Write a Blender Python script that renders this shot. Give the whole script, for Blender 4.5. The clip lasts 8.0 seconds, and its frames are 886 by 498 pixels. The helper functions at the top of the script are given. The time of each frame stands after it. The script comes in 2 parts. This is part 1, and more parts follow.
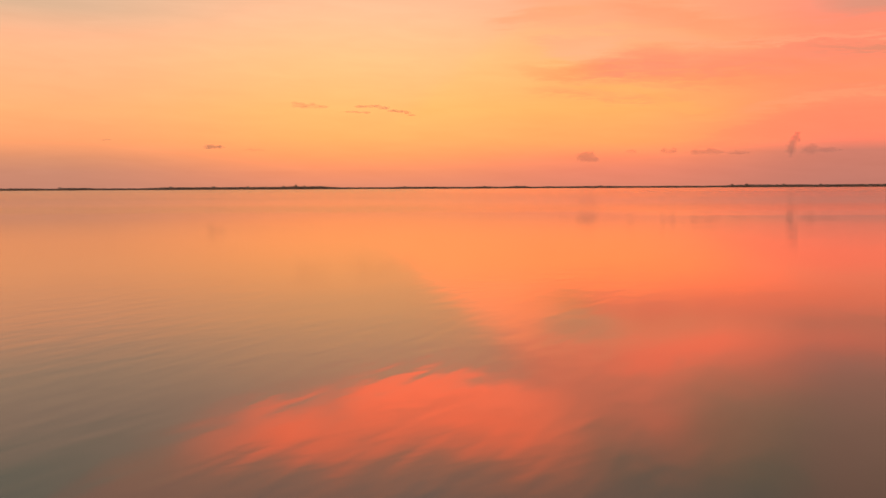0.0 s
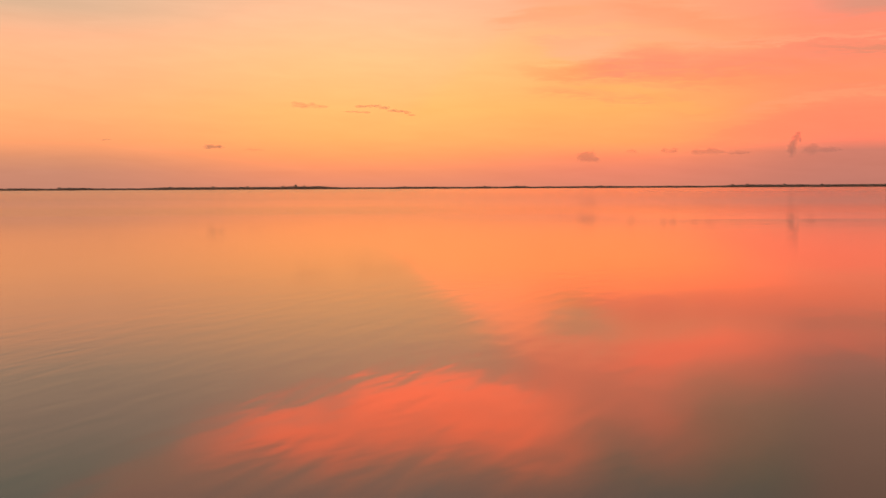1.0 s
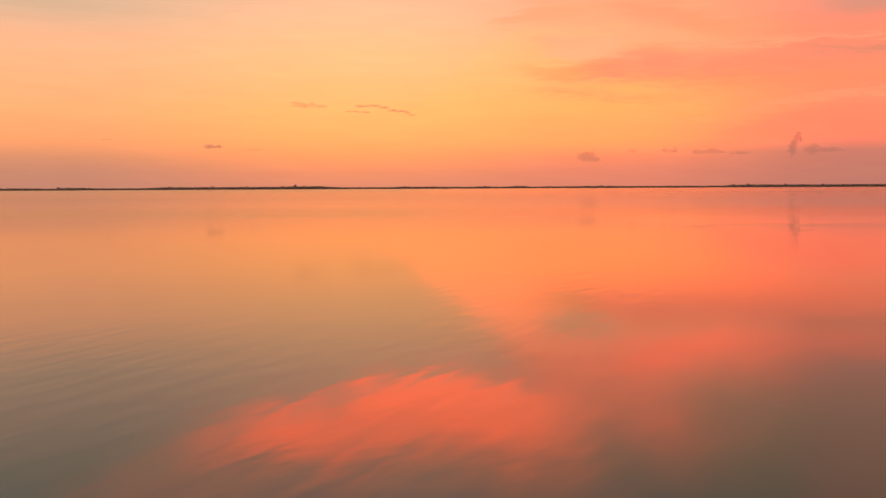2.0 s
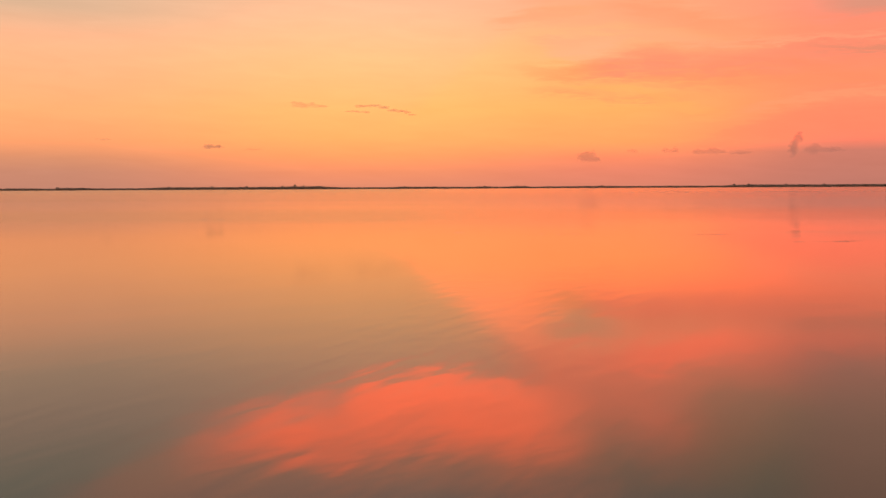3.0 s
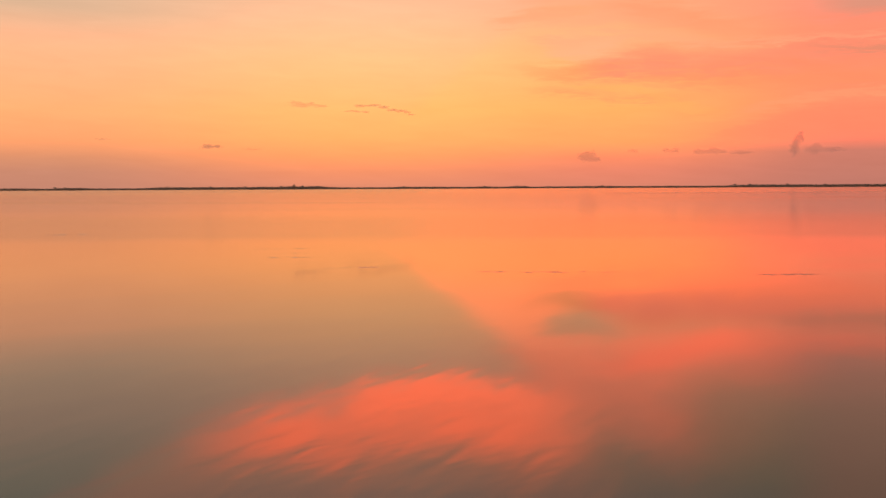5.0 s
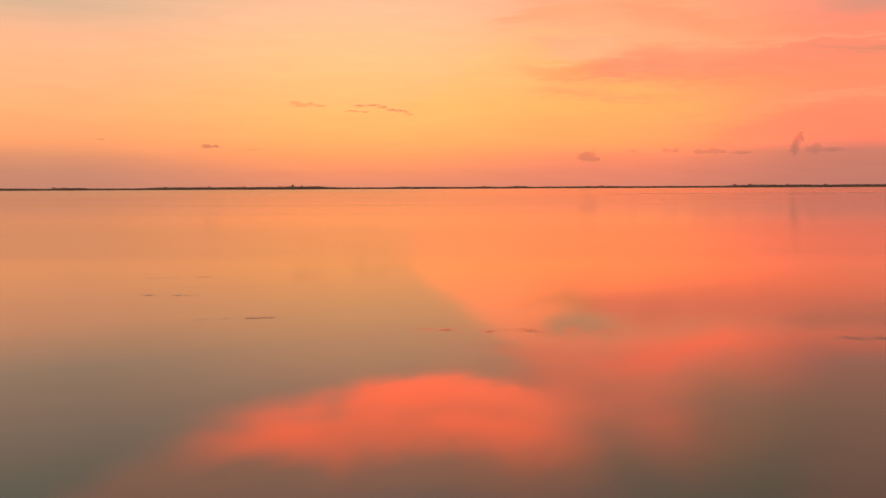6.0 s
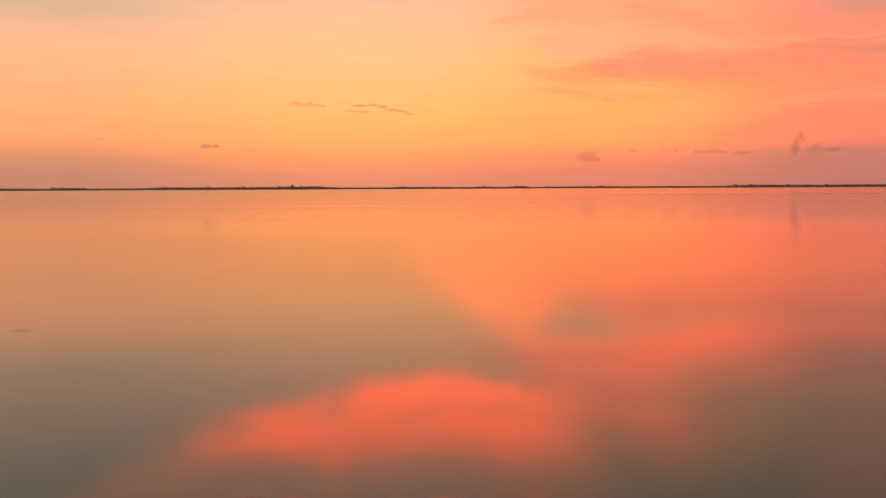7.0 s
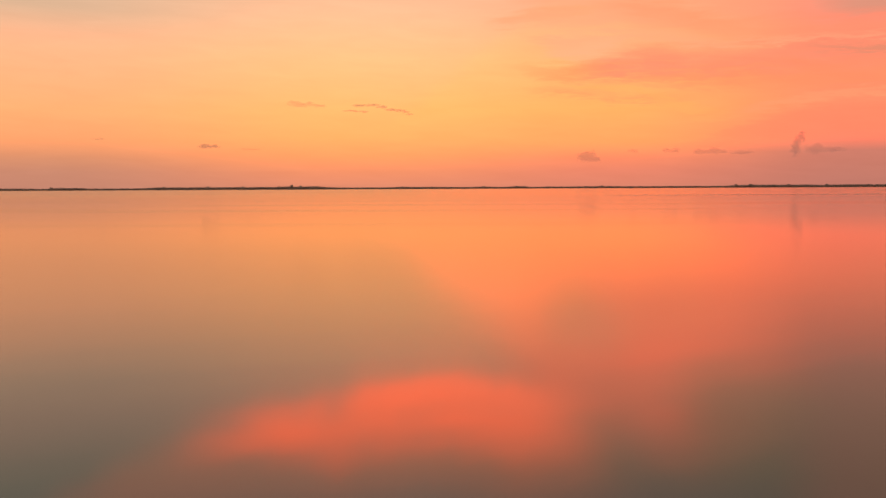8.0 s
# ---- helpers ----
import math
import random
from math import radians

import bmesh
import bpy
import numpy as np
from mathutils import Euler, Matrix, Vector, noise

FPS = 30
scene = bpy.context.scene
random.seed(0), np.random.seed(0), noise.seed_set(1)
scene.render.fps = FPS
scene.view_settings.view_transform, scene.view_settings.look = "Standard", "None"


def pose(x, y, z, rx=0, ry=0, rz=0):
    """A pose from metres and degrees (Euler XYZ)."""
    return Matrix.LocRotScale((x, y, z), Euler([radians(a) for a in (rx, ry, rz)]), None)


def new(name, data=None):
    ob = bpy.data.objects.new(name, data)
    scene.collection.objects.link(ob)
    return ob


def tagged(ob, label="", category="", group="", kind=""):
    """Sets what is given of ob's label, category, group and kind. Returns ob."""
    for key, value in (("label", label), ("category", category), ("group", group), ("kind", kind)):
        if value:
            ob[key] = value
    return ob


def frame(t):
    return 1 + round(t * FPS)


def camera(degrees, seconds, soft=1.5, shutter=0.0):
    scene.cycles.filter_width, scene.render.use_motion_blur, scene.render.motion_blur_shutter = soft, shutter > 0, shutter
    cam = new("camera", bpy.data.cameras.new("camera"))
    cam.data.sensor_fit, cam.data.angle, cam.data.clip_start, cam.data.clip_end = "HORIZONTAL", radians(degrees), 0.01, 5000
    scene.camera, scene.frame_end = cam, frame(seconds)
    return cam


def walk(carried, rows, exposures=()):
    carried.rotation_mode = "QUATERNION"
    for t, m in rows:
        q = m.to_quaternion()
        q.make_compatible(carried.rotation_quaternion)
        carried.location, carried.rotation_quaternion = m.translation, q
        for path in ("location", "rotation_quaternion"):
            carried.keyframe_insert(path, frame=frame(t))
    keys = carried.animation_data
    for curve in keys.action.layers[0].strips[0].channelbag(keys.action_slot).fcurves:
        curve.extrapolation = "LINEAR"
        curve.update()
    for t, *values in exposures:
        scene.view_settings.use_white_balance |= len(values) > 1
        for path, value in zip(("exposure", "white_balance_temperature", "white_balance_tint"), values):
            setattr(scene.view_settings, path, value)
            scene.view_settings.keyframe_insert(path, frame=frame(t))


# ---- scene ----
cam = camera(55.1, 8.0)

# ---- the flight: low over the lagoon, heading a little right of the view ----
HEADING = radians(10.8)
PATH = [
    (0.0, 0.0, 2.55, -0.09, -4.095, 0.27),
    (1.0, 9.4, 2.53, -0.065, -4.095, 0.27),
    (1.7, 16.0, 2.5, -0.05, -4.095, 0.27),
    (3.0, 28.2, 2.5, -0.02, -4.095, 0.27),
    (4.0, 37.6, 2.55, 0.0, -4.095, 0.27),
    (4.7, 44.2, 2.63, 0.005, -4.095, 0.27),
    (5.8, 54.5, 2.98, -0.02, -4.095, 0.26),
    (6.5, 61.1, 3.2, -0.015, -4.095, 0.26),
    (7.2, 67.7, 3.4, -0.01, -4.095, 0.26),
    (8.0, 75.2, 3.55, -0.01, -4.095, 0.26),
]
walk(cam, [(t, pose(s * math.sin(HEADING), s * math.cos(HEADING), z, 90 + pitch, roll, yaw))
           for t, s, z, yaw, pitch, roll in PATH])

# ---- light: the afterglow of a sun that has just gone down ----


def lin(r, g, b):
    """Linear colour from 0..255 values."""
    return tuple((c / 255 / 12.92 if c < 10.3 else ((c / 255 + 0.055) / 1.055) ** 2.4) for c in (r, g, b)) + (1.0,)


class Nodes:
    """Short hand for building a node tree."""

    def __init__(self, tree):
        self.tree = tree
        tree.nodes.clear()

    def add(self, kind, inputs=None):
        node = self.tree.nodes.new(kind)
        for key, value in (inputs or {}).items():
            self.put(node.inputs[key], value)
        return node

    def put(self, socket, value):
        if isinstance(value, bpy.types.NodeSocket):
            self.tree.links.new(value, socket)
        else:
            socket.default_value = value

    def math(self, op, a, b=0.0, c=0.0, clamp=False):
        node = self.add("ShaderNodeMath")
        node.operation, node.use_clamp = op, clamp
        for socket, value in zip(node.inputs, (a, b, c)):
            self.put(socket, value)
        return node.outputs[0]

    def step(self, value, lo, hi, a=0.0, b=1.0):
        node = self.add("ShaderNodeMapRange")
        node.interpolation_type = "SMOOTHSTEP"
        for i, v in enumerate((value, lo, hi, a, b)):
            self.put(node.inputs[i], v)
        return node.outputs[0]

    def mix(self, f, a, b, blend="MIX"):
        node = self.add("ShaderNodeMix")
        node.data_type, node.blend_type = "RGBA", blend
        self.put(node.inputs[0], f)
        self.put(node.inputs[6], a)
        self.put(node.inputs[7], b)
        return node.outputs[2]

    def noise(self, vector, scale, detail=4.0, rough=0.55, distort=0.0):
        node = self.add("ShaderNodeTexNoise", {"Vector": vector, "Scale": scale, "Detail": detail,
                                               "Roughness": rough, "Distortion": distort})
        return node.outputs["Fac"]

    def ramp(self, f, stops, mode="B_SPLINE"):
        node = self.add("ShaderNodeValToRGB")
        els = node.color_ramp.elements
        node.color_ramp.interpolation = mode
        while len(els) < len(stops):
            els.new(0.5)
        for el, (pos, col) in zip(els, stops):
            el.position, el.color = pos, col
        self.put(node.inputs[0], f)
        return node.outputs[0]


world = bpy.data.worlds.new("dusk_sky")
scene.world = world
world.use_nodes = True
n = Nodes(world.node_tree)
way = n.add("ShaderNodeTexCoord").outputs["Generated"]
xyz = n.add("ShaderNodeSeparateXYZ", {"Vector": way}).outputs
DEG = 180 / math.pi
az = n.math("MULTIPLY", n.math("ARCTAN2", xyz[0], xyz[1]), DEG)
el = n.math("MULTIPLY", n.math("ARCSINE", xyz[2]), DEG)
el = n.math("ABSOLUTE", el)
up = n.math("DIVIDE", el, 40.0, clamp=True)


def column(stops):
    return n.ramp(up, [(e / 40.0, lin(*c)) for e, c in stops], "LINEAR")


# colour over elevation at four bearings (values over 255 are brighter than paper white)
far_left = column([(0, (200, 136, 113)), (1.1, (206, 139, 112)), (1.9, (222, 147, 110)), (3.0, (260, 165, 110)), (4.9, (276, 180, 119)),
                   (8.5, (270, 188, 140)), (11, (226, 184, 150)), (14, (220, 180, 152)), (18, (186, 176, 152)), (25, (165, 172, 174)), (40, (120, 140, 165))])
left = column([(0, (228, 141, 111)), (1.1, (248, 149, 106)), (2.2, (280, 165, 102)), (3.4, (300, 182, 106)), (5.2, (300, 192, 114)),
               (8.5, (282, 200, 137)), (11, (270, 198, 150)), (14, (242, 189, 155)), (18, (208, 185, 156)), (25, (168, 172, 172)), (40, (120, 140, 165))])
right = column([(0, (224, 134, 109)), (1.1, (238, 136, 107)), (1.9, (258, 144, 104)), (3.0, (310, 168, 100)), (5.2, (320, 180, 105)),
                (8.5, (300, 184, 123)), (11, (288, 178, 134)), (14, (248, 174, 138)), (18, (204, 166, 136)), (25, (160, 160, 158)), (40, (120, 140, 165))])
far_right = column([(0, (194, 123, 107)), (1.1, (202, 125, 107)), (2.2, (210, 127, 107)), (3.0, (270, 138, 106)), (5.2, (284, 146, 108)),
                    (8.5, (262, 144, 112)), (11, (234, 147, 121)), (14, (196, 156, 126)), (18, (172, 154, 126)), (25, (152, 150, 148)), (40, (120, 140, 165))])
glow = n.mix(n.step(az, -25, -6), far_left, left)
glow = n.mix(n.step(az, -4, 12), glow, right)
glow = n.mix(n.step(az, 11, 26), glow, far_right)


def curve(stops, lo=-40.0, hi=40.0, top=30.0):
    """An elevation in degrees as a function of the bearing."""
    f = n.math("DIVIDE", n.math("SUBTRACT", az, lo), hi - lo, clamp=True)
    grey = n.ramp(f, [((a - lo) / (hi - lo), (e / top,) * 3 + (1.0,)) for a, e in stops], "CARDINAL")
    return n.math("MULTIPLY", grey, top)


def times(*values):
    """The product of several masks."""
    product = values[0]
    for v in values[1:]:
        product = n.math("MULTIPLY", product, v)
    return product


def streamer(stops, ragged=None, inner=0.15):
    """A long soft cloud band. Stops: bearing, elevation of its middle, half its height; 1 in the core, 0 at the edge."""
    mid = curve([(a, e) for a, e, h in stops])
    half = curve([(a, h) for a, e, h in stops], top=6.0)
    away = n.math("SUBTRACT", el, mid)
    if ragged is not None:
        away = n.math("ADD", away, ragged)
    return n.step(n.math("DIVIDE", n.math("ABSOLUTE", away), half), 1.0, inner)


def stretch(a0, a1, b1, b0):
    """1 between the bearings a1 and b1, fading to 0 at a0 and b0."""
    return times(n.step(az, a0, a1), n.step(az, b0, b1))


# high cloud streaks, lit from below: drawn-out noise at three sizes
flat = n.add("ShaderNodeCombineXYZ", {"X": n.math("MULTIPLY", az, 0.060),
                                      "Y": n.math("MULTIPLY", n.math("ADD", el, n.math("MULTIPLY", az, 0.03)), 0.40)}).outputs[0]
streak = n.noise(flat, 1.3, 5, 0.55, 0.8)
fine = n.noise(flat, 4.0, 5, 0.6, 0.4)
fibre = n.noise(flat, 9.0, 4, 0.6, 0.6)
veil = n.math("ADD", n.math("MULTIPLY", streak, 0.62), n.math("MULTIPLY", fine, 0.38))
rag = n.math("MULTIPLY", n.math("SUBTRACT", veil, 0.5), 5.0)
rag_small = n.math("MULTIPLY", n.math("SUBTRACT", fine, 0.5), 2.2)
rag_tiny = n.math("ADD", n.math("MULTIPLY", n.math("SUBTRACT", fibre, 0.5), 1.3), n.math("MULTIPLY", n.math("SUBTRACT", fine, 0.5), 1.2))

# the sheet of high veil that the low sun still reddens
slant = n.math("ADD", n.math("SUBTRACT", az, n.math("MULTIPLY", n.math("SUBTRACT", el, 6.5), 1.3)), n.math("MULTIPLY", rag, 0.7))
sheet = times(n.step(slant, -1.8, 0.9), n.step(el, 3.0, 6.0), n.step(el, 14.0, 11.0))
sheet = times(sheet, n.step(az, 28, 18, 0.2, 1.0))
# a paler lane through it
gap = streamer([(5.5, 9.4, 0.3), (7.2, 9.25, 0.9), (9.0, 9.1, 1.35), (11.5, 9.05, 1.5), (13.8, 8.6, 1.35), (17.7, 8.3, 1.25), (22.4, 8.05, 1.3), (27.7, 7.7, 1.5)], rag_small, 0.35)
gap = times(gap, n.step(n.math("ADD", az, rag), 5.0, 8.0))
sheet = times(sheet, n.math("SUBTRACT", 1.0, times(gap, n.step(az, 9, 12, 0.95, 0.62))))
glow = n.mix(sheet, glow, n.mix(1.0, glow, (1.52, 1.02, 0.94, 1), "MULTIPLY"))

# long pink mass, its tip ragged, broadening to the right
mass = streamer([(4.6, 7.9, 0.3), (6.6, 7.5, 0.8), (8.4, 7.45, 1.0), (10.3, 7.7, 1.5), (12.8, 7.85, 1.8), (17, 7.5, 1.9), (22, 7.4, 1.8), (27.3, 7.1, 1.6)], rag_tiny, 0.1)
mass = times(mass, n.step(az, 3.6, 8.5), n.step(fibre, 0.25, 0.6, 0.75, 1.0))
pink = n.mix(n.step(az, 8, 11.5), lin(268, 164, 104), n.mix(n.step(n.math("ADD", el, rag_tiny), 5.8, 8.4), lin(305, 149, 98), lin(288, 145, 112)))
glow = n.mix(times(mass, n.step(az, 20, 28, 0.86, 0.7)), glow, pink)
under = streamer([(4.6, 6.25, 0.3), (6.5, 6.35, 0.5), (8.2, 6.3, 0.5), (10.3, 5.98, 0.55), (12.9, 5.75, 0.5), (16.4, 5.75, 0.45), (20, 5.9, 0.4)], rag_tiny, 0.0)
glow = n.mix(times(under, stretch(4.8, 8, 13, 19), n.step(fibre, 0.3, 0.6, 0.2, 0.6)), glow, lin(300, 160, 104))
wedge = streamer([(7, 6.9, 0.15), (10, 6.45, 0.3), (13, 6.2, 0.35), (16, 5.0, 0.7), (19.5, 4.6, 0.5)], rag_tiny, 0.0)
glow = n.mix(times(wedge, stretch(7, 10, 16, 20), 0.5), glow, lin(318, 178, 102))

# peach fibres over the mass
peach = streamer([(8.0, 8.75, 0.6), (9.8, 9.0, 0.75), (11.5, 9.55, 0.7), (13.5, 9.75, 0.8), (17.0, 9.05, 0.55), (19.7, 9.12, 0.36), (23.6, 9.02, 0.3), (27.2, 8.85, 0.3)], rag_tiny, 0.0)
glow = n.mix(times(peach, n.step(az, 5, 10), n.step(fibre, 0.28, 0.6, 0.5, 0.9), n.step(az, 10, 13, 0.75, 0.55)), glow, n.mix(n.step(az, 9.5, 13), lin(252, 182, 136), lin(284, 172, 130)))
salmon = streamer([(4.6, 9.85, 0.3), (7.4, 9.5, 0.45), (9.9, 9.6, 0.4), (12, 9.95, 0.3)], rag_tiny, 0.0)
glow = n.mix(times(salmon, stretch(4.4, 7, 9.5, 12.5), 0.4), glow, lin(262, 172, 126))
dusky = streamer([(18.5, 8.5, 0.3), (20.4, 8.5, 0.45), (22.6, 8.5, 0.6), (25.2, 8.25, 0.7), (27.3, 8.1, 0.7)], rag_tiny, 0.0)
glow = n.mix(times(dusky, stretch(18.5, 22, 40, 50), n.step(az, 21, 26, 0.4, 0.85)), glow, lin(228, 143, 112))
bright = streamer([(18.0, 4.6, 0.2), (19.5, 4.8, 0.4), (21.5, 5.2, 0.44), (23.7, 5.45, 0.4), (25.3, 5.7, 0.33), (27.3, 5.72, 0.3)], rag_tiny, 0.0)
glow = n.mix(times(bright, stretch(18.0, 21, 40, 50), 0.5), glow, lin(290, 163, 116))
low_mass = streamer([(13, 2.5, 0.1), (15.4, 2.6, 0.3), (17.2, 2.85, 0.5), (19.5, 3.4, 0.85), (21.2, 3.75, 1.1), (23.1, 4.0, 1.25), (27.3, 4.15, 1.4)], rag_tiny, 0.3)
glow = n.mix(times(low_mass, n.step(az, 13.5, 22, 0, 0.5)), glow, lin(312, 138, 102))

pale = streamer([(5.5, 9.4, 0.3), (7.0, 9.2, 0.9), (9, 9.1, 1.4), (11, 9.1, 1.3), (14, 8.9, 0.5)], rag_small, 0.0)
glow = n.mix(times(pale, stretch(5.5, 8, 10, 14), 0.45), glow, lin(244, 181, 137))

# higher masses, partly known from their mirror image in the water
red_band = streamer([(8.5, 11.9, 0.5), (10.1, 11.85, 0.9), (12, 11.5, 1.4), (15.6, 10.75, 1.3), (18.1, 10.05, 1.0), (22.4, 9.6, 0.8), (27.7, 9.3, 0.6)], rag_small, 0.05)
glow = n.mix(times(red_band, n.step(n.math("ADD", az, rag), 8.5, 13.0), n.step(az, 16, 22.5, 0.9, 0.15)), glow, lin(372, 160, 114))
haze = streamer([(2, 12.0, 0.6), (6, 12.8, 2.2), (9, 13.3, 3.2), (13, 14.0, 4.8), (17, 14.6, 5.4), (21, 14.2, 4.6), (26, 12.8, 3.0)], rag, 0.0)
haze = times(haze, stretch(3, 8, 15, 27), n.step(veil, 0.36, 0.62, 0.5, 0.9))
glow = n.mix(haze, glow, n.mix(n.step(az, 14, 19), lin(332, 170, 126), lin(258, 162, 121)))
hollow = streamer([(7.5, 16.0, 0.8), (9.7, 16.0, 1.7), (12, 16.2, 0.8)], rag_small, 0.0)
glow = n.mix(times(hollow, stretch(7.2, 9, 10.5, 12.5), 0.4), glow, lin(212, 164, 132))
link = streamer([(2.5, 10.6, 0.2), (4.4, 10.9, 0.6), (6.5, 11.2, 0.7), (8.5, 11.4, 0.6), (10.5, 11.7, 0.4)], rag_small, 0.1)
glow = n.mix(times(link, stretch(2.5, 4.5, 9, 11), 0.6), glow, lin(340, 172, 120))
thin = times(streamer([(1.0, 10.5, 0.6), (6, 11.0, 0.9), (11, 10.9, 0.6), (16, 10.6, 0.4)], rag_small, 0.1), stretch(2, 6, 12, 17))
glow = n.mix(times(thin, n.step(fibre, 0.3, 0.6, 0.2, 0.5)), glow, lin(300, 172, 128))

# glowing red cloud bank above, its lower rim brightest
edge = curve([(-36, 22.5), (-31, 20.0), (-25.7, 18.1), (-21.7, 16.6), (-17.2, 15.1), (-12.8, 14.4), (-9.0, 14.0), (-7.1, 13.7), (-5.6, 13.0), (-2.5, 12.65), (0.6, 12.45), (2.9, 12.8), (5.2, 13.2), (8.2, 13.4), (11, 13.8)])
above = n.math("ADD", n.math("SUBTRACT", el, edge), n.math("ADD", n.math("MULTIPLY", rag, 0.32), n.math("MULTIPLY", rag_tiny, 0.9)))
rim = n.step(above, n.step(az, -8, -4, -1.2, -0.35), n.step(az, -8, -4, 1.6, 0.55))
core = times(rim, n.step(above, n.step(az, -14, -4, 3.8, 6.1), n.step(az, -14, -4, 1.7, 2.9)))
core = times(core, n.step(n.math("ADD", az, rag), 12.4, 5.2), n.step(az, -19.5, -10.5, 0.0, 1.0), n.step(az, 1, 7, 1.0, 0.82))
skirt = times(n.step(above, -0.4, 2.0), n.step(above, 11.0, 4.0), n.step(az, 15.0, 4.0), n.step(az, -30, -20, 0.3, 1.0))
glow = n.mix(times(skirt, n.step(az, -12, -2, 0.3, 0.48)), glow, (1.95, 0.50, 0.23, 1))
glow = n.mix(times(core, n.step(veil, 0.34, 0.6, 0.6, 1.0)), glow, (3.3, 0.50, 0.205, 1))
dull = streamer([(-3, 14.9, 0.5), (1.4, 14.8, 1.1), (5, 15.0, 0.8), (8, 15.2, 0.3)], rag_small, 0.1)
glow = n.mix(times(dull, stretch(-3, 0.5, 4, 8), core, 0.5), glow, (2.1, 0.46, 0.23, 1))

corner = n.math("MULTIPLY", n.step(n.math("ADD", az, rag), 20.5, 26.0), n.step(n.math("ADD", el, rag_small), 9.6, 10.8))
glow = n.mix(n.math("MULTIPLY", corner, 0.7), glow, lin(212, 150, 126))

# faint unevenness of the whole veil
glow = n.mix(1.0, glow, n.mix(fine, (0.94, 0.93, 0.92, 1), (1.06, 1.07, 1.08, 1)), "MULTIPLY")

# the rest of the dome: twilight
twilight = n.add("ShaderNodeTexSky")
twilight.sky_type, twilight.sun_disc = "NISHITA", False
twilight.sun_elevation, twilight.sun_rotation = radians(1.0), radians(-4)
twilight.air_density, twilight.dust_density, twilight.ozone_density = 1.3, 2.0, 2.0
sky = twilight.outputs[0]
dim = n.mix(1.0, sky, (0.30, 0.26, 0.24, 1), "MULTIPLY")
off = n.math("ABSOLUTE", az)
near = n.math("MULTIPLY", n.step(off, 95, 40), n.step(el, 50, 24))
dusk = n.ramp(n.math("DIVIDE", el, 90.0, clamp=True), [(0.0, (0.32, 0.25, 0.25, 1)), (0.16, (0.46, 0.31, 0.29, 1)), (0.4, (0.32, 0.28, 0.30, 1)), (1.0, (0.24, 0.25, 0.31, 1))], "EASE")
dim = n.mix(1.0, dim, dusk, "ADD")
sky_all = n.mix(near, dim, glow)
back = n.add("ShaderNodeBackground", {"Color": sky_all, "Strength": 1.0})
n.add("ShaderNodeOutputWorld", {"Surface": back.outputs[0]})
scene.view_settings.exposure = 0.0

# ---- materials ----


def material(name):
    m = bpy.data.materials.new(name)
    m.use_nodes = True
    return m, Nodes(m.node_tree)


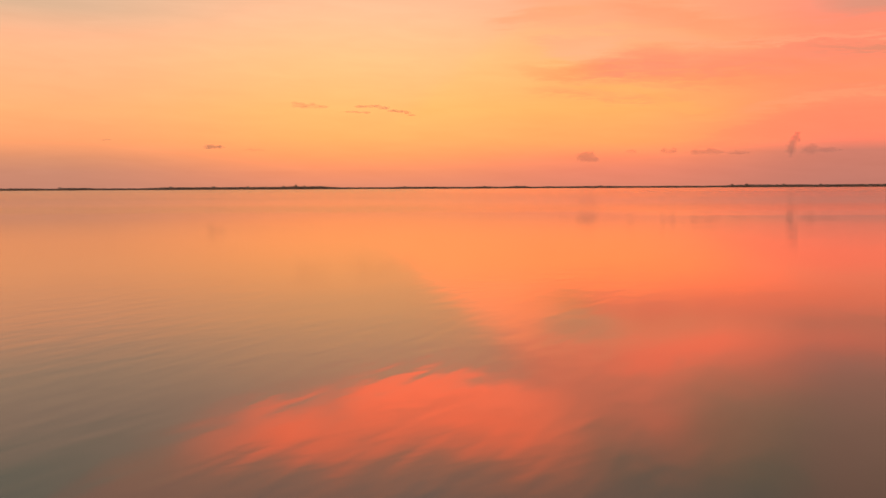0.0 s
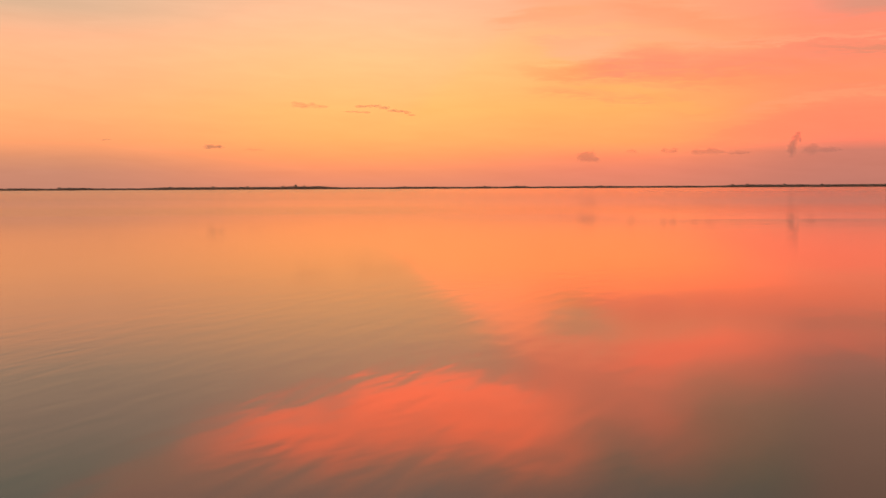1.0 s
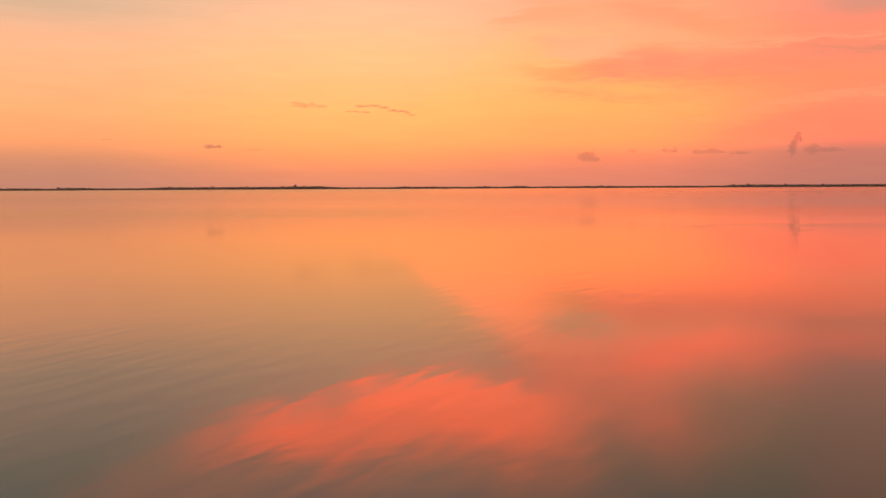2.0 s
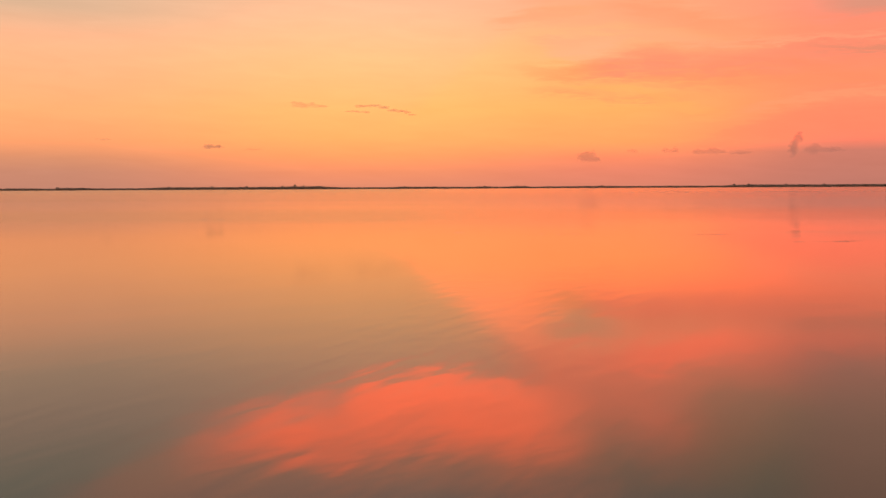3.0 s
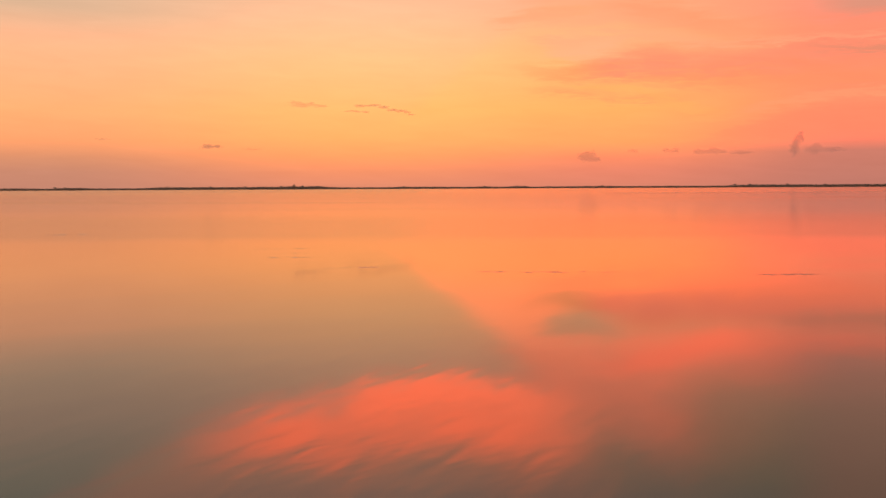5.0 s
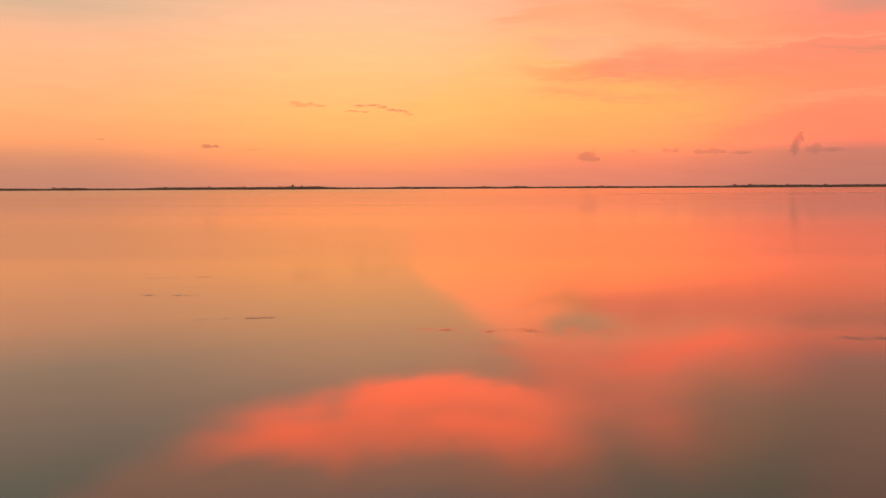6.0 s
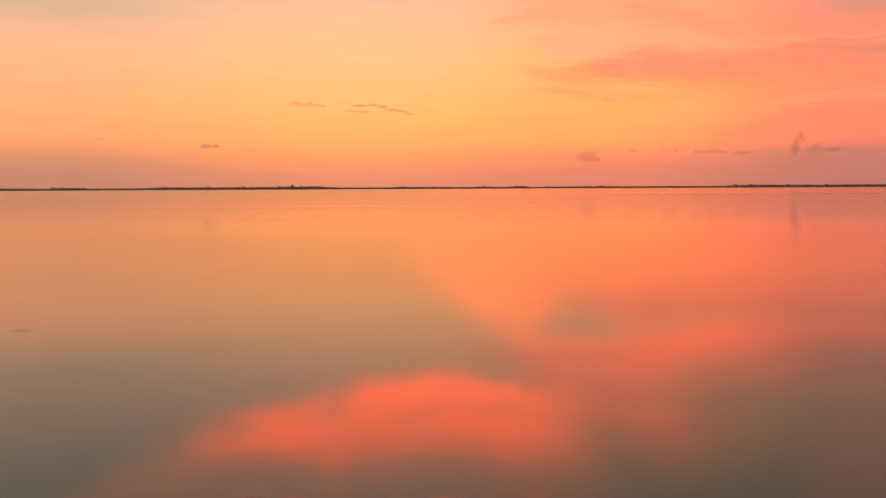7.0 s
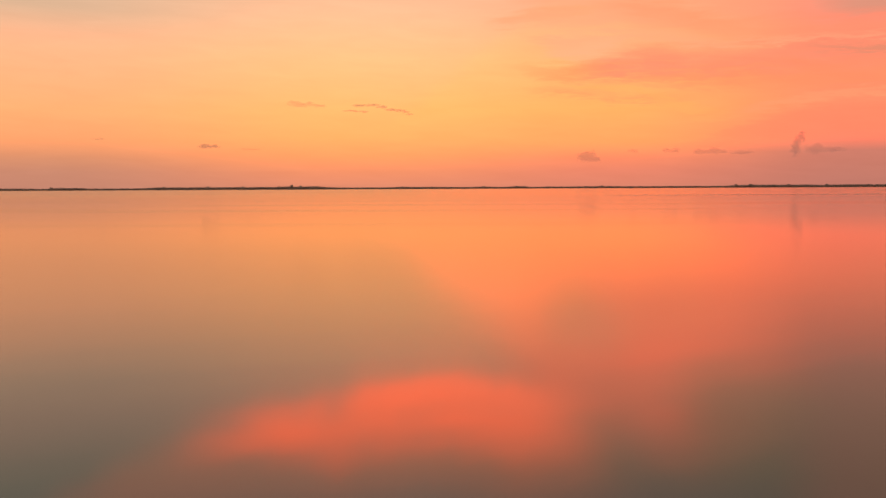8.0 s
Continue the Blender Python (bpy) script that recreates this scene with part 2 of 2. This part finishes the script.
def water_material():
    m, k = material("still_lagoon_water")
    p = k.add("ShaderNodeNewGeometry").outputs["Position"]

    x, y, _ = k.add("ShaderNodeSeparateXYZ", {"Vector": p}).outputs

    def waves(turn, long, short, detail):
        """Noise drawn out along crests that run at the bearing turn."""
        c, s = math.cos(radians(turn)), math.sin(radians(turn))
        along = k.math("ADD", k.math("MULTIPLY", x, s / long), k.math("MULTIPLY", y, c / long))
        across = k.math("SUBTRACT", k.math("MULTIPLY", x, c / short), k.math("MULTIPLY", y, s / short))
        q = k.add("ShaderNodeCombineXYZ", {"X": along, "Y": across}).outputs[0]
        return k.noise(q, 1.0, detail, 0.5, 0.25)

    ripple = waves(22, 1.2, 0.40, 0.8)       # wind ripples, crests running away to the right
    chop = waves(48, 0.5, 0.15, 1.0)
    swell = waves(60, 9.0, 2.6, 1.5)
    patch = k.noise(p, 0.13, 3, 0.5)
    # the breeze dies down towards the far side, and to both sides of the flight
    aside = k.math("SUBTRACT", x, k.math("MULTIPLY", y, 0.19))
    fade = k.math("MULTIPLY", k.step(y, 56, 24, 0.95, 1.0), k.step(y, 68, 54, 0.12, 1.0))
    breeze = k.math("MULTIPLY", k.step(patch, 0.42, 0.58, 0.7, 1.0), fade)
    breeze = k.math("MULTIPLY", breeze, k.math("MAXIMUM", k.step(aside, -7.0, -2.5, 0.3, 1.0), k.step(y, 46, 30, 0.0, 0.8)))
    breeze = k.math("MULTIPLY", breeze, k.step(aside, 2.5, -0.5, 0.4, 1.0))
    height = k.math("MULTIPLY", k.math("ADD", k.math("MULTIPLY", ripple, 0.0064), k.math("MULTIPLY", chop, 0.0007)), breeze)
    height = k.math("ADD", height, k.math("MULTIPLY", swell, 0.005))
    # short lines of wavelets left by a gust: x from, x to, y, depth
    sway = k.math("MULTIPLY", k.math("SUBTRACT", k.noise(p, 0.5, 3, 0.6), 0.5), 2.0)
    broken = k.step(k.noise(k.add("ShaderNodeCombineXYZ", {"X": k.math("MULTIPLY", x, 1.5), "Y": k.math("MULTIPLY", y, 1.2)}).outputs[0], 1.0, 2, 0.6), 0.40, 0.62)
    gusts = 0.0
    for x0, x1, y0, deep in ((10.0, 14.1, 73.5, 0.38), (1.7, 3.4, 79.6, 0.4), (4.8, 6.9, 75.2, 0.4), (18.4, 20.4, 72.4, 0.4), (21.0, 24.5, 66.3, 0.35),
                              (-15.4, -12.9, 97.6, 0.5), (0.5, 2.5, 84.5, 0.35), (2.4, 4.2, 82.0, 0.35)):
        beyond = k.math("ABSOLUTE", k.math("SUBTRACT", k.math("ADD", y, sway), y0))
        along = k.math("MULTIPLY", k.step(x, x0 - 0.5, x0 + 0.5), k.step(x, x1 + 0.5, x1 - 0.5))
        gusts = k.math("ADD", gusts, k.math("MULTIPLY", k.step(beyond, deep, deep * 0.1), along))
    gusts = k.math("MULTIPLY", gusts, broken)
    height = k.math("ADD", height, k.math("MULTIPLY", k.math("MULTIPLY", gusts, waves(80, 0.7, 0.2, 1.5)), 0.0012))
    bump = k.add("ShaderNodeBump", {"Strength": 1.0, "Distance": 1.0, "Height": height}).outputs[0]
    # past the gust lines and far off a light air raises wavelets whose near faces show most, so that the mirror image leans up the sky
    edge = k.math("ADD", y, k.math("ADD", k.math("MULTIPLY", x, 0.05), k.math("MULTIPLY", sway, 1.2)))
    lean = k.math("MULTIPLY", k.math("MULTIPLY", k.step(edge, 76.6, 78.4, 0.4, 1.0), k.math("MULTIPLY", k.step(y, 35, 60), k.step(y, 135, 92))), k.step(x, 12, 25))
    lean = k.math("MAXIMUM", lean, k.step(y, 88, 150, 0.0, 0.65))
    tilt = k.add("ShaderNodeCombineXYZ", {"Y": k.math("MULTIPLY", lean, -0.008)}).outputs[0]
    tipped = k.add("ShaderNodeVectorMath", {0: bump, 1: tilt})
    facing = k.add("ShaderNodeVectorMath", {0: tipped.outputs[0]})
    facing.operation = "NORMALIZE"
    # ripples too small to tell apart widen the mirror image: far off, in the wind lanes, and where a light air roughens the far side
    lane_at = k.add("ShaderNodeCombineXYZ", {"X": k.math("MULTIPLY", x, 0.004), "Y": k.math("MULTIPLY", y, 0.03)}).outputs[0]
    lane = k.math("MULTIPLY", k.step(k.noise(lane_at, 1.0, 3, 0.5), 0.52, 0.62), k.step(y, 120, 200))
    long_lane = k.math("MULTIPLY", k.step(k.math("ABSOLUTE", k.math("SUBTRACT", y, k.math("ADD", 452, k.math("MULTIPLY", patch, 20)))), 22, 12), k.step(x, 75, 100))
    bent = k.math("ADD", y, k.math("MULTIPLY", k.math("SUBTRACT", patch, 0.5), 5.0))
    air = k.math("MULTIPLY", k.step(bent, 80, 95), k.step(y, 150, 115, 0.35, 1.0))
    rough = k.math("ADD", k.math("ADD", 0.048, k.math("ADD", k.step(y, 64, 54, 0.0, 0.024), k.step(y, 70, 84, 0.0, 0.014))), k.step(y, 90, 900, 0.0, 0.10))
    rough = k.math("ADD", rough, k.math("MULTIPLY", air, 0.03))
    rough = k.math("ADD", rough, k.math("MULTIPLY", k.step(bent, 88, 96), k.step(y, 140, 108, 0.0, 0.04)))
    rough = k.math("ADD", rough, k.math("MULTIPLY", gusts, 0.25))
    rough = k.math("ADD", rough, k.math("MULTIPLY", k.math("MAXIMUM", k.math("MULTIPLY", lane, 0.3), long_lane), 0.16))
    silt = k.mix(k.step(patch, 0.35, 0.7), (0.030, 0.030, 0.022, 1), (0.042, 0.038, 0.028, 1))
    b = k.add("ShaderNodeBsdfPrincipled", {"Base Color": silt, "Roughness": rough, "IOR": 1.66, "Normal": facing.outputs[0]})
    k.add("ShaderNodeOutputMaterial", {"Surface": b.outputs[0]})
    return m


def plain_material(name, dark, light, scale, rough=0.9, bump=0.3):
    m, k = material(name)
    p = k.add("ShaderNodeNewGeometry")
    g = k.noise(p.outputs["Position"], scale, 5, 0.6)
    isl = p.outputs["Random Per Island"]
    col = k.mix(k.math("ADD", k.math("MULTIPLY", g, 0.6), k.math("MULTIPLY", isl, 0.4)), dark, light)
    nb = k.add("ShaderNodeBump", {"Strength": bump, "Height": k.noise(p.outputs["Position"], scale * 4, 3)}).outputs[0]
    b = k.add("ShaderNodeBsdfPrincipled", {"Base Color": col, "Roughness": rough, "Normal": nb, "Specular IOR Level": 0.2})
    k.add("ShaderNodeOutputMaterial", {"Surface": b.outputs[0]})
    return m


WATER = water_material()
# leaf brown set paler than real foliage: distance haze is put into the colour
LEAF = plain_material("coastal_scrub_leaves", (0.24, 0.15, 0.095, 1), (0.40, 0.25, 0.155, 1), 0.1)
BARK = plain_material("bark", (0.05, 0.035, 0.025, 1), (0.10, 0.07, 0.05, 1), 2.0)
MUD = plain_material("shore_mud_and_grass", (0.12, 0.085, 0.05, 1), (0.22, 0.15, 0.09, 1), 0.02)


def mesh(name, verts, faces, mat, smooth=True):
    me = bpy.data.meshes.new(name)
    me.from_pydata(verts, [], faces)
    me.materials.append(mat)
    if smooth:
        me.polygons.foreach_set("use_smooth", [True] * len(me.polygons))
    me.update()
    return me


# ---- water: one sheet to the horizon ----


def build_water():
    rings = [0.0] + [1.5 * 1.28 ** i for i in range(33)]
    rings = [r for r in rings if r < 4600] + [4900]
    seg = 96
    verts, faces = [(0, 0, 0)], []
    for r in rings[1:]:
        verts += [(r * math.cos(2 * math.pi * i / seg), r * math.sin(2 * math.pi * i / seg), 0) for i in range(seg)]
    faces += [(0, 1 + i, 1 + (i + 1) % seg) for i in range(seg)]
    for k in range(len(rings) - 2):
        a, b = 1 + k * seg, 1 + (k + 1) * seg
        faces += [(a + i, b + i, b + (i + 1) % seg, a + (i + 1) % seg) for i in range(seg)]
    ob = new("water", mesh("water", verts, faces, WATER))
    return tagged(ob, "calm lagoon water mirroring an orange dusk sky", "water", kind="structure")


build_water()

# ---- far shore ----
MID = Vector((7.0, 37.0, 2.55))     # middle of the flight
SHORE = 4200.0


def on_shore(b, back=0.0, z=0.0):
    """The place at the bearing b, back metres behind the waterline."""
    a = radians(b)
    r = SHORE + 50 * noise.noise((b * 0.12, 3.1, 0)) + 15 * noise.noise((b * 0.6, 7.7, 0)) + back
    return MID.x + r * math.sin(a), MID.y + r * math.cos(a), z


def build_shore():
    bs = [-50 + 0.25 * i for i in range(401)]
    prof = [(-8, -0.8), (0, 0.05), (8, 0.9), (30, 1.8), (120, 2.6), (450, 3.0)]
    verts, faces = [], []
    for b in bs:
        for d, z in prof:
            verts.append(on_shore(b, d, z * (0.8 + 0.5 * noise.noise((b * 2, d * 0.05, 1))) if d > 3 else z))
    w = len(prof)
    for i in range(len(bs) - 1):
        for j in range(w - 1):
            a = i * w + j
            faces.append((a, a + w, a + w + 1, a + 1))
    ob = new("ground", mesh("ground", verts, faces, MUD))
    return tagged(ob, "low muddy far shore of the lagoon", "shore", kind="structure")


build_shore()


def hump(b, mid, width, high):
    return high * math.exp(-((b - mid) / width) ** 4)


def wood_height(b):
    """Height of the scrub and trees over the bearing b in degrees."""
    h = 8.4 + 1.2 * noise.noise((b * 0.9, 0, 5)) + 1.3 * noise.noise((b * 4.0, 2, 5)) + 0.9 * noise.noise((b * 11.0, 6, 5))
    for mid, width, high in ((-27.0, 1.4, 2.0), (-23.4, 0.9, 3.2), (-16.8, 2.2, 4.2), (-12.4, 2.6, 4.4), (-9.2, 1.4, 5.2), (-7.9, 1.0, 2.4),
                             (-1.6, 1.7, 2.0), (2.8, 0.6, 2.0), (5.2, 0.5, 2.4), (10.5, 1.5, 1.4), (20.2, 1.6, 4.4), (23.4, 2.0, 3.6), (27, 2.0, 4.0)):
        h += hump(b, mid, width, high)
    return h


def clump(rng, cx, cy, cz, r, h, verts, faces):
    """One ragged leaf clump: a bumpy low dome."""
    base = len(verts)
    rows, seg = 3, 6
    for i in range(rows):
        a = i / rows * math.pi * 0.5
        for j in range(seg):
            t = 2 * math.pi * (j + 0.5 * (i % 2)) / seg
            q = rng.uniform(0.72, 1.25)
            verts.append((cx + r * math.cos(a) * math.cos(t) * q, cy + r * math.cos(a) * math.sin(t) * q,
                          cz + h * math.sin(a) * rng.uniform(0.85, 1.2)))
    verts.append((cx + rng.uniform(-0.2, 0.2) * r, cy, cz + h * rng.uniform(0.95, 1.3)))
    for i in range(rows - 1):
        for j in range(seg):
            a, b = base + i * seg + j, base + i * seg + (j + 1) % seg
            faces.append((a, b, b + seg, a + seg))
    top = base + rows * seg
    for j in range(seg):
        faces.append((base + (rows - 1) * seg + j, base + (rows - 1) * seg + (j + 1) % seg, top))


def build_scrub():
    rng = random.Random(11)
    verts, faces = [], []
    for _ in range(12000):
        b = rng.uniform(-42, 42)
        x, y, _z = on_shore(b, 6 + 130 * rng.random() ** 1.5)
        top = wood_height(b) * rng.uniform(0.6, 1.0)
        r = rng.uniform(2.6, 6.0)
        z = 0.3
        while z < top:
            h = min(rng.uniform(3.0, 5.0), top - z + 0.8)
            clump(rng, x + rng.uniform(-0.6, 0.6) * r, y, z, r * rng.uniform(0.7, 1.1), h, verts, faces)
            z += h * 0.72
            r *= 0.86
    ob = new("far_woods", mesh("far_woods", verts, faces, LEAF))
    return tagged(ob, "dark brown line of scrub and low woods on the far shore", "woods", kind="stuff")


build_scrub()


def part(name, verts, faces, mat, parent, label="", smooth=True):
    ob = new(name, mesh(name, verts, faces, mat, smooth))
    ob.parent = parent
    return tagged(ob, label)


def limb(verts, faces, a, b, ra, rb, seg=7):
    """A tapered round stick from a to b."""
    a, b = Vector(a), Vector(b)
    q = (b - a).to_track_quat("Z", "Y").to_matrix()
    base = len(verts)
    for p, r in ((a, ra), (b, rb)):
        for j in range(seg):
            t = 2 * math.pi * j / seg
            verts.append(tuple(p + q @ Vector((r * math.cos(t), r * math.sin(t), 0))))
    for j in range(seg):
        faces.append((base + j, base + (j + 1) % seg, base + seg + (j + 1) % seg, base + seg + j))
    faces.append(tuple(base + seg + j for j in range(seg)))


def build_tree(b, high, spread, rng):
    """A tree that stands out of the shore's woods, with trunk, limbs and a ragged crown."""
    x, y, _z = on_shore(b, 22 + rng.uniform(0, 30))
    ob = tagged(new("tree"), "tall dark tree rising above the woods on the far shore", "tree", "trees on the far shore")
    ob.location = (x, y, 1.0)
    v, f = [], []
    limb(v, f, (0, 0, -1), (0.3, 0, high * 0.62), 0.45, 0.22)
    tips = []
    for i in range(6):
        t = 2 * math.pi * i / 6 + rng.uniform(-0.4, 0.4)
        z0 = high * rng.uniform(0.34, 0.55)
        tip = (spread * 0.7 * math.cos(t), spread * 0.7 * math.sin(t), z0 + high * rng.uniform(0.12, 0.3))
        limb(v, f, (0.15, 0, z0), tip, 0.16, 0.06, 5)
        tips.append(tip)
    part("trunk", v, f, BARK, ob, "bare brown trunk with limbs")
    v, f = [], []
    for i in range(46):
        tx, ty, tz = rng.choice(tips + [(0.3, 0, high * 0.7)])
        r = spread * rng.uniform(0.22, 0.42)
        cz = min(tz + rng.uniform(-0.14, 0.2) * high, high - r * 0.6)
        clump(rng, tx + rng.uniform(-0.35, 0.35) * spread, ty + rng.uniform(-0.35, 0.35) * spread, cz, r, r * 0.8, v, f)
    part("crown", v, f, LEAF, ob, "uneven leafy crown")


tree_rng = random.Random(4)
for bearing, high, spread in ((-9.9, 23, 6.5), (-9.3, 18, 5.5), (-10.7, 16, 6), (-24.4, 14, 6.5), (-23.9, 13.5, 5), (-17.9, 16, 6),
                              (-15.2, 16.5, 6.5), (-13.0, 15.5, 6), (-8.2, 15, 5), (-2.6, 12.5, 5), (2.8, 12, 6), (5.0, 13, 5),
                              (5.5, 12, 5), (10.6, 12.5, 5), (18.9, 16.5, 6), (19.8, 17, 6.5), (22.0, 16, 6), (24.1, 14.5, 5.5)):
    build_tree(bearing, high, spread, tree_rng)

# ---- small low clouds beyond the shore ----


def cloud_material():
    m, k = material("thin_evening_cloud")
    g = k.add("ShaderNodeNewGeometry").outputs["Position"]
    density = k.add("ShaderNodeAttribute")
    density.attribute_name = "thickness"
    thick = density.outputs["Fac"]
    wisp = k.noise(g, 0.03, 5, 0.65, 0.5)
    a = k.math("MULTIPLY", k.step(thick, 0.0, 0.9), k.step(wisp, 0.30, 0.62, 0.8, 1.0))
    a = k.math("MULTIPLY", a, 0.30)
    front = k.add("ShaderNodeBsdfDiffuse", {"Color": (0.62, 0.46, 0.39, 1)}).outputs[0]
    through_glow = k.add("ShaderNodeBsdfTranslucent", {"Color": (0.62, 0.46, 0.38, 1)}).outputs[0]
    d = k.add("ShaderNodeMixShader", {0: 0.3, 1: front, 2: through_glow}).outputs[0]
    t = k.add("ShaderNodeBsdfTransparent").outputs[0]
    mixed = k.add("ShaderNodeMixShader", {0: a, 1: t, 2: d}).outputs[0]
    k.add("ShaderNodeOutputMaterial", {"Surface": mixed})
    return m


CLOUD = cloud_material()
CLOUD_AT = 4850.0


def build_cloud(label, full, puffs):
    """A cloud of merged soft lumps, densest inside; each puff is bearing, elevation, width and height in degrees."""
    mid_b, mid_e = puffs[0][0], puffs[0][1]
    root = Vector((MID.x + CLOUD_AT * math.sin(radians(mid_b)), MID.y + CLOUD_AT * math.cos(radians(mid_b)),
                   CLOUD_AT * math.tan(radians(mid_e + 0.04 + max(0.0, mid_b) * 0.0015)) + MID.z))
    unit = CLOUD_AT * radians(1)
    b0, b1 = min(b - w * 0.8 for b, e, w, h in puffs), max(b + w * 0.8 for b, e, w, h in puffs)
    e0, e1 = min(e - h * 0.8 for b, e, w, h in puffs), max(e + h * 0.8 for b, e, w, h in puffs)
    cols, rows = int((b1 - b0) / 0.04) + 2, int((e1 - e0) / 0.022) + 2
    body = np.zeros((rows, cols))
    for i in range(rows):
        for j in range(cols):
            b, e = b0 + (b1 - b0) * j / (cols - 1), e0 + (e1 - e0) * i / (rows - 1)
            b += 0.10 * noise.noise((b * 5, e * 9, 1.5)) + 0.04 * noise.noise((b * 15, e * 24, 4.5))
            e += 0.05 * noise.noise((b * 6, e * 9, 7.5)) + 0.025 * noise.noise((b * 18, e * 26, 2.5))
            clear = 1.0
            for pb, pe, w, h in puffs:
                d = ((b - pb) / (w * 0.62)) ** 2 + ((e - pe) / (h * 0.62)) ** 2
                clear *= 1 - max(0.0, 1 - d) ** 1.3
            body[i, j] = 1 - clear
    verts, faces, thick, at = [], [], [], {}
    deep = 0.22 * unit * max(h for b, e, w, h in puffs)
    for side in (-1, 1):
        for i in range(rows):
            for j in range(cols):
                at[side, i, j] = len(verts)
                verts.append(((b0 + (b1 - b0) * j / (cols - 1) - mid_b) * unit, side * deep * math.sqrt(body[i, j]),
                              (e0 + (e1 - e0) * i / (rows - 1) - mid_e) * unit))
                thick.append(body[i, j] * full)
        for i in range(rows - 1):
            for j in range(cols - 1):
                if body[i:i + 2, j:j + 2].max() > 0:
                    quad = [at[side, i, j], at[side, i, j + 1], at[side, i + 1, j + 1], at[side, i + 1, j]]
                    faces.append(quad if side < 0 else quad[::-1])
    me = mesh("cloud", verts, faces, CLOUD)
    layer = me.attributes.new("thickness", "FLOAT", "POINT")
    layer.data.foreach_set("value", thick)
    ob = new("cloud", me)
    ob.location = root
    ob.rotation_euler = (0, 0, -radians(mid_b))
    return tagged(ob, label, "cloud", "small clouds above the far shore")


build_cloud("thin dusky wisp of cloud", 0.5, [(-9.29, 5.44, 1.82, 0.34), (-8.63, 5.55, 0.51, 0.17), (-9.66, 5.61, 1.02, 0.19), (-8.08, 5.41, 1.09, 0.22)])
build_cloud("narrow dusky streak of cloud", 0.7, [(-5.85, 5.07, 1.75, 0.11), (-5.1, 5.02, 0.58, 0.13)])
build_cloud("ragged slanting dusky cloud streak", 0.85, [(-4.53, 5.47, 1.02, 0.19), (-3.9, 5.34, 0.73, 0.22), (-3.33, 5.15, 0.88, 0.19), (-2.69, 5.1, 0.88, 0.15),
             (-2.32, 5.01, 0.51, 0.12), (-2.09, 4.86, 0.58, 0.11), (-5.4, 5.43, 1.09, 0.15)])
build_cloud("small flat dusky cloud", 0.8, [(-15.12, 2.7, 1.5, 0.19), (-15.3, 2.78, 0.54, 0.22), (-14.77, 2.75, 0.41, 0.19), (-15.44, 2.64, 0.48, 0.11)])
build_cloud("faint thin line of cloud", 0.5, [(-21.68, 3.1, 1.02, 0.11)])
build_cloud("barely visible thin cloud streak", 0.35, [(-12.52, 2.55, 1.46, 0.15)])
build_cloud("small puffy grey pink cloud", 0.55, [(9.74, 1.8, 1.39, 0.34), (9.6, 1.98, 0.9, 0.5), (9.26, 2.03, 0.73, 0.49), (9.92, 2.09, 0.62, 0.64),
             (9.55, 2.21, 0.51, 0.3), (10.22, 1.83, 0.51, 0.38)])
build_cloud("tiny faint cloud puff", 0.4, [(12.62, 2.32, 0.8, 0.3), (12.29, 2.32, 0.36, 0.19)])
build_cloud("small flat grey pink cloud", 0.48, [(14.91, 2.25, 1.02, 0.26), (14.62, 2.36, 0.41, 0.34), (15.26, 2.35, 0.51, 0.45)])
build_cloud("low knobbly grey pink cloud", 0.45, [(17.15, 2.18, 2.04, 0.34), (16.59, 2.22, 0.61, 0.41), (17.56, 2.31, 0.68, 0.49), (18.04, 2.2, 0.81, 0.3),
             (19.2, 2.11, 1.7, 0.26)])
build_cloud("small towering grey pink cloud", 0.7, [(22.34, 2.29, 0.58, 1.05), (22.46, 2.7, 0.44, 0.75), (22.62, 3.01, 0.34, 0.49), (22.78, 2.9, 0.24, 0.53),
             (22.71, 3.22, 0.31, 0.22)])
build_cloud("low domed grey pink cloud bank", 0.48, [(23.41, 2.2, 1.15, 0.6), (23.56, 2.37, 0.61, 0.53), (24.42, 2.18, 1.7, 0.38)])
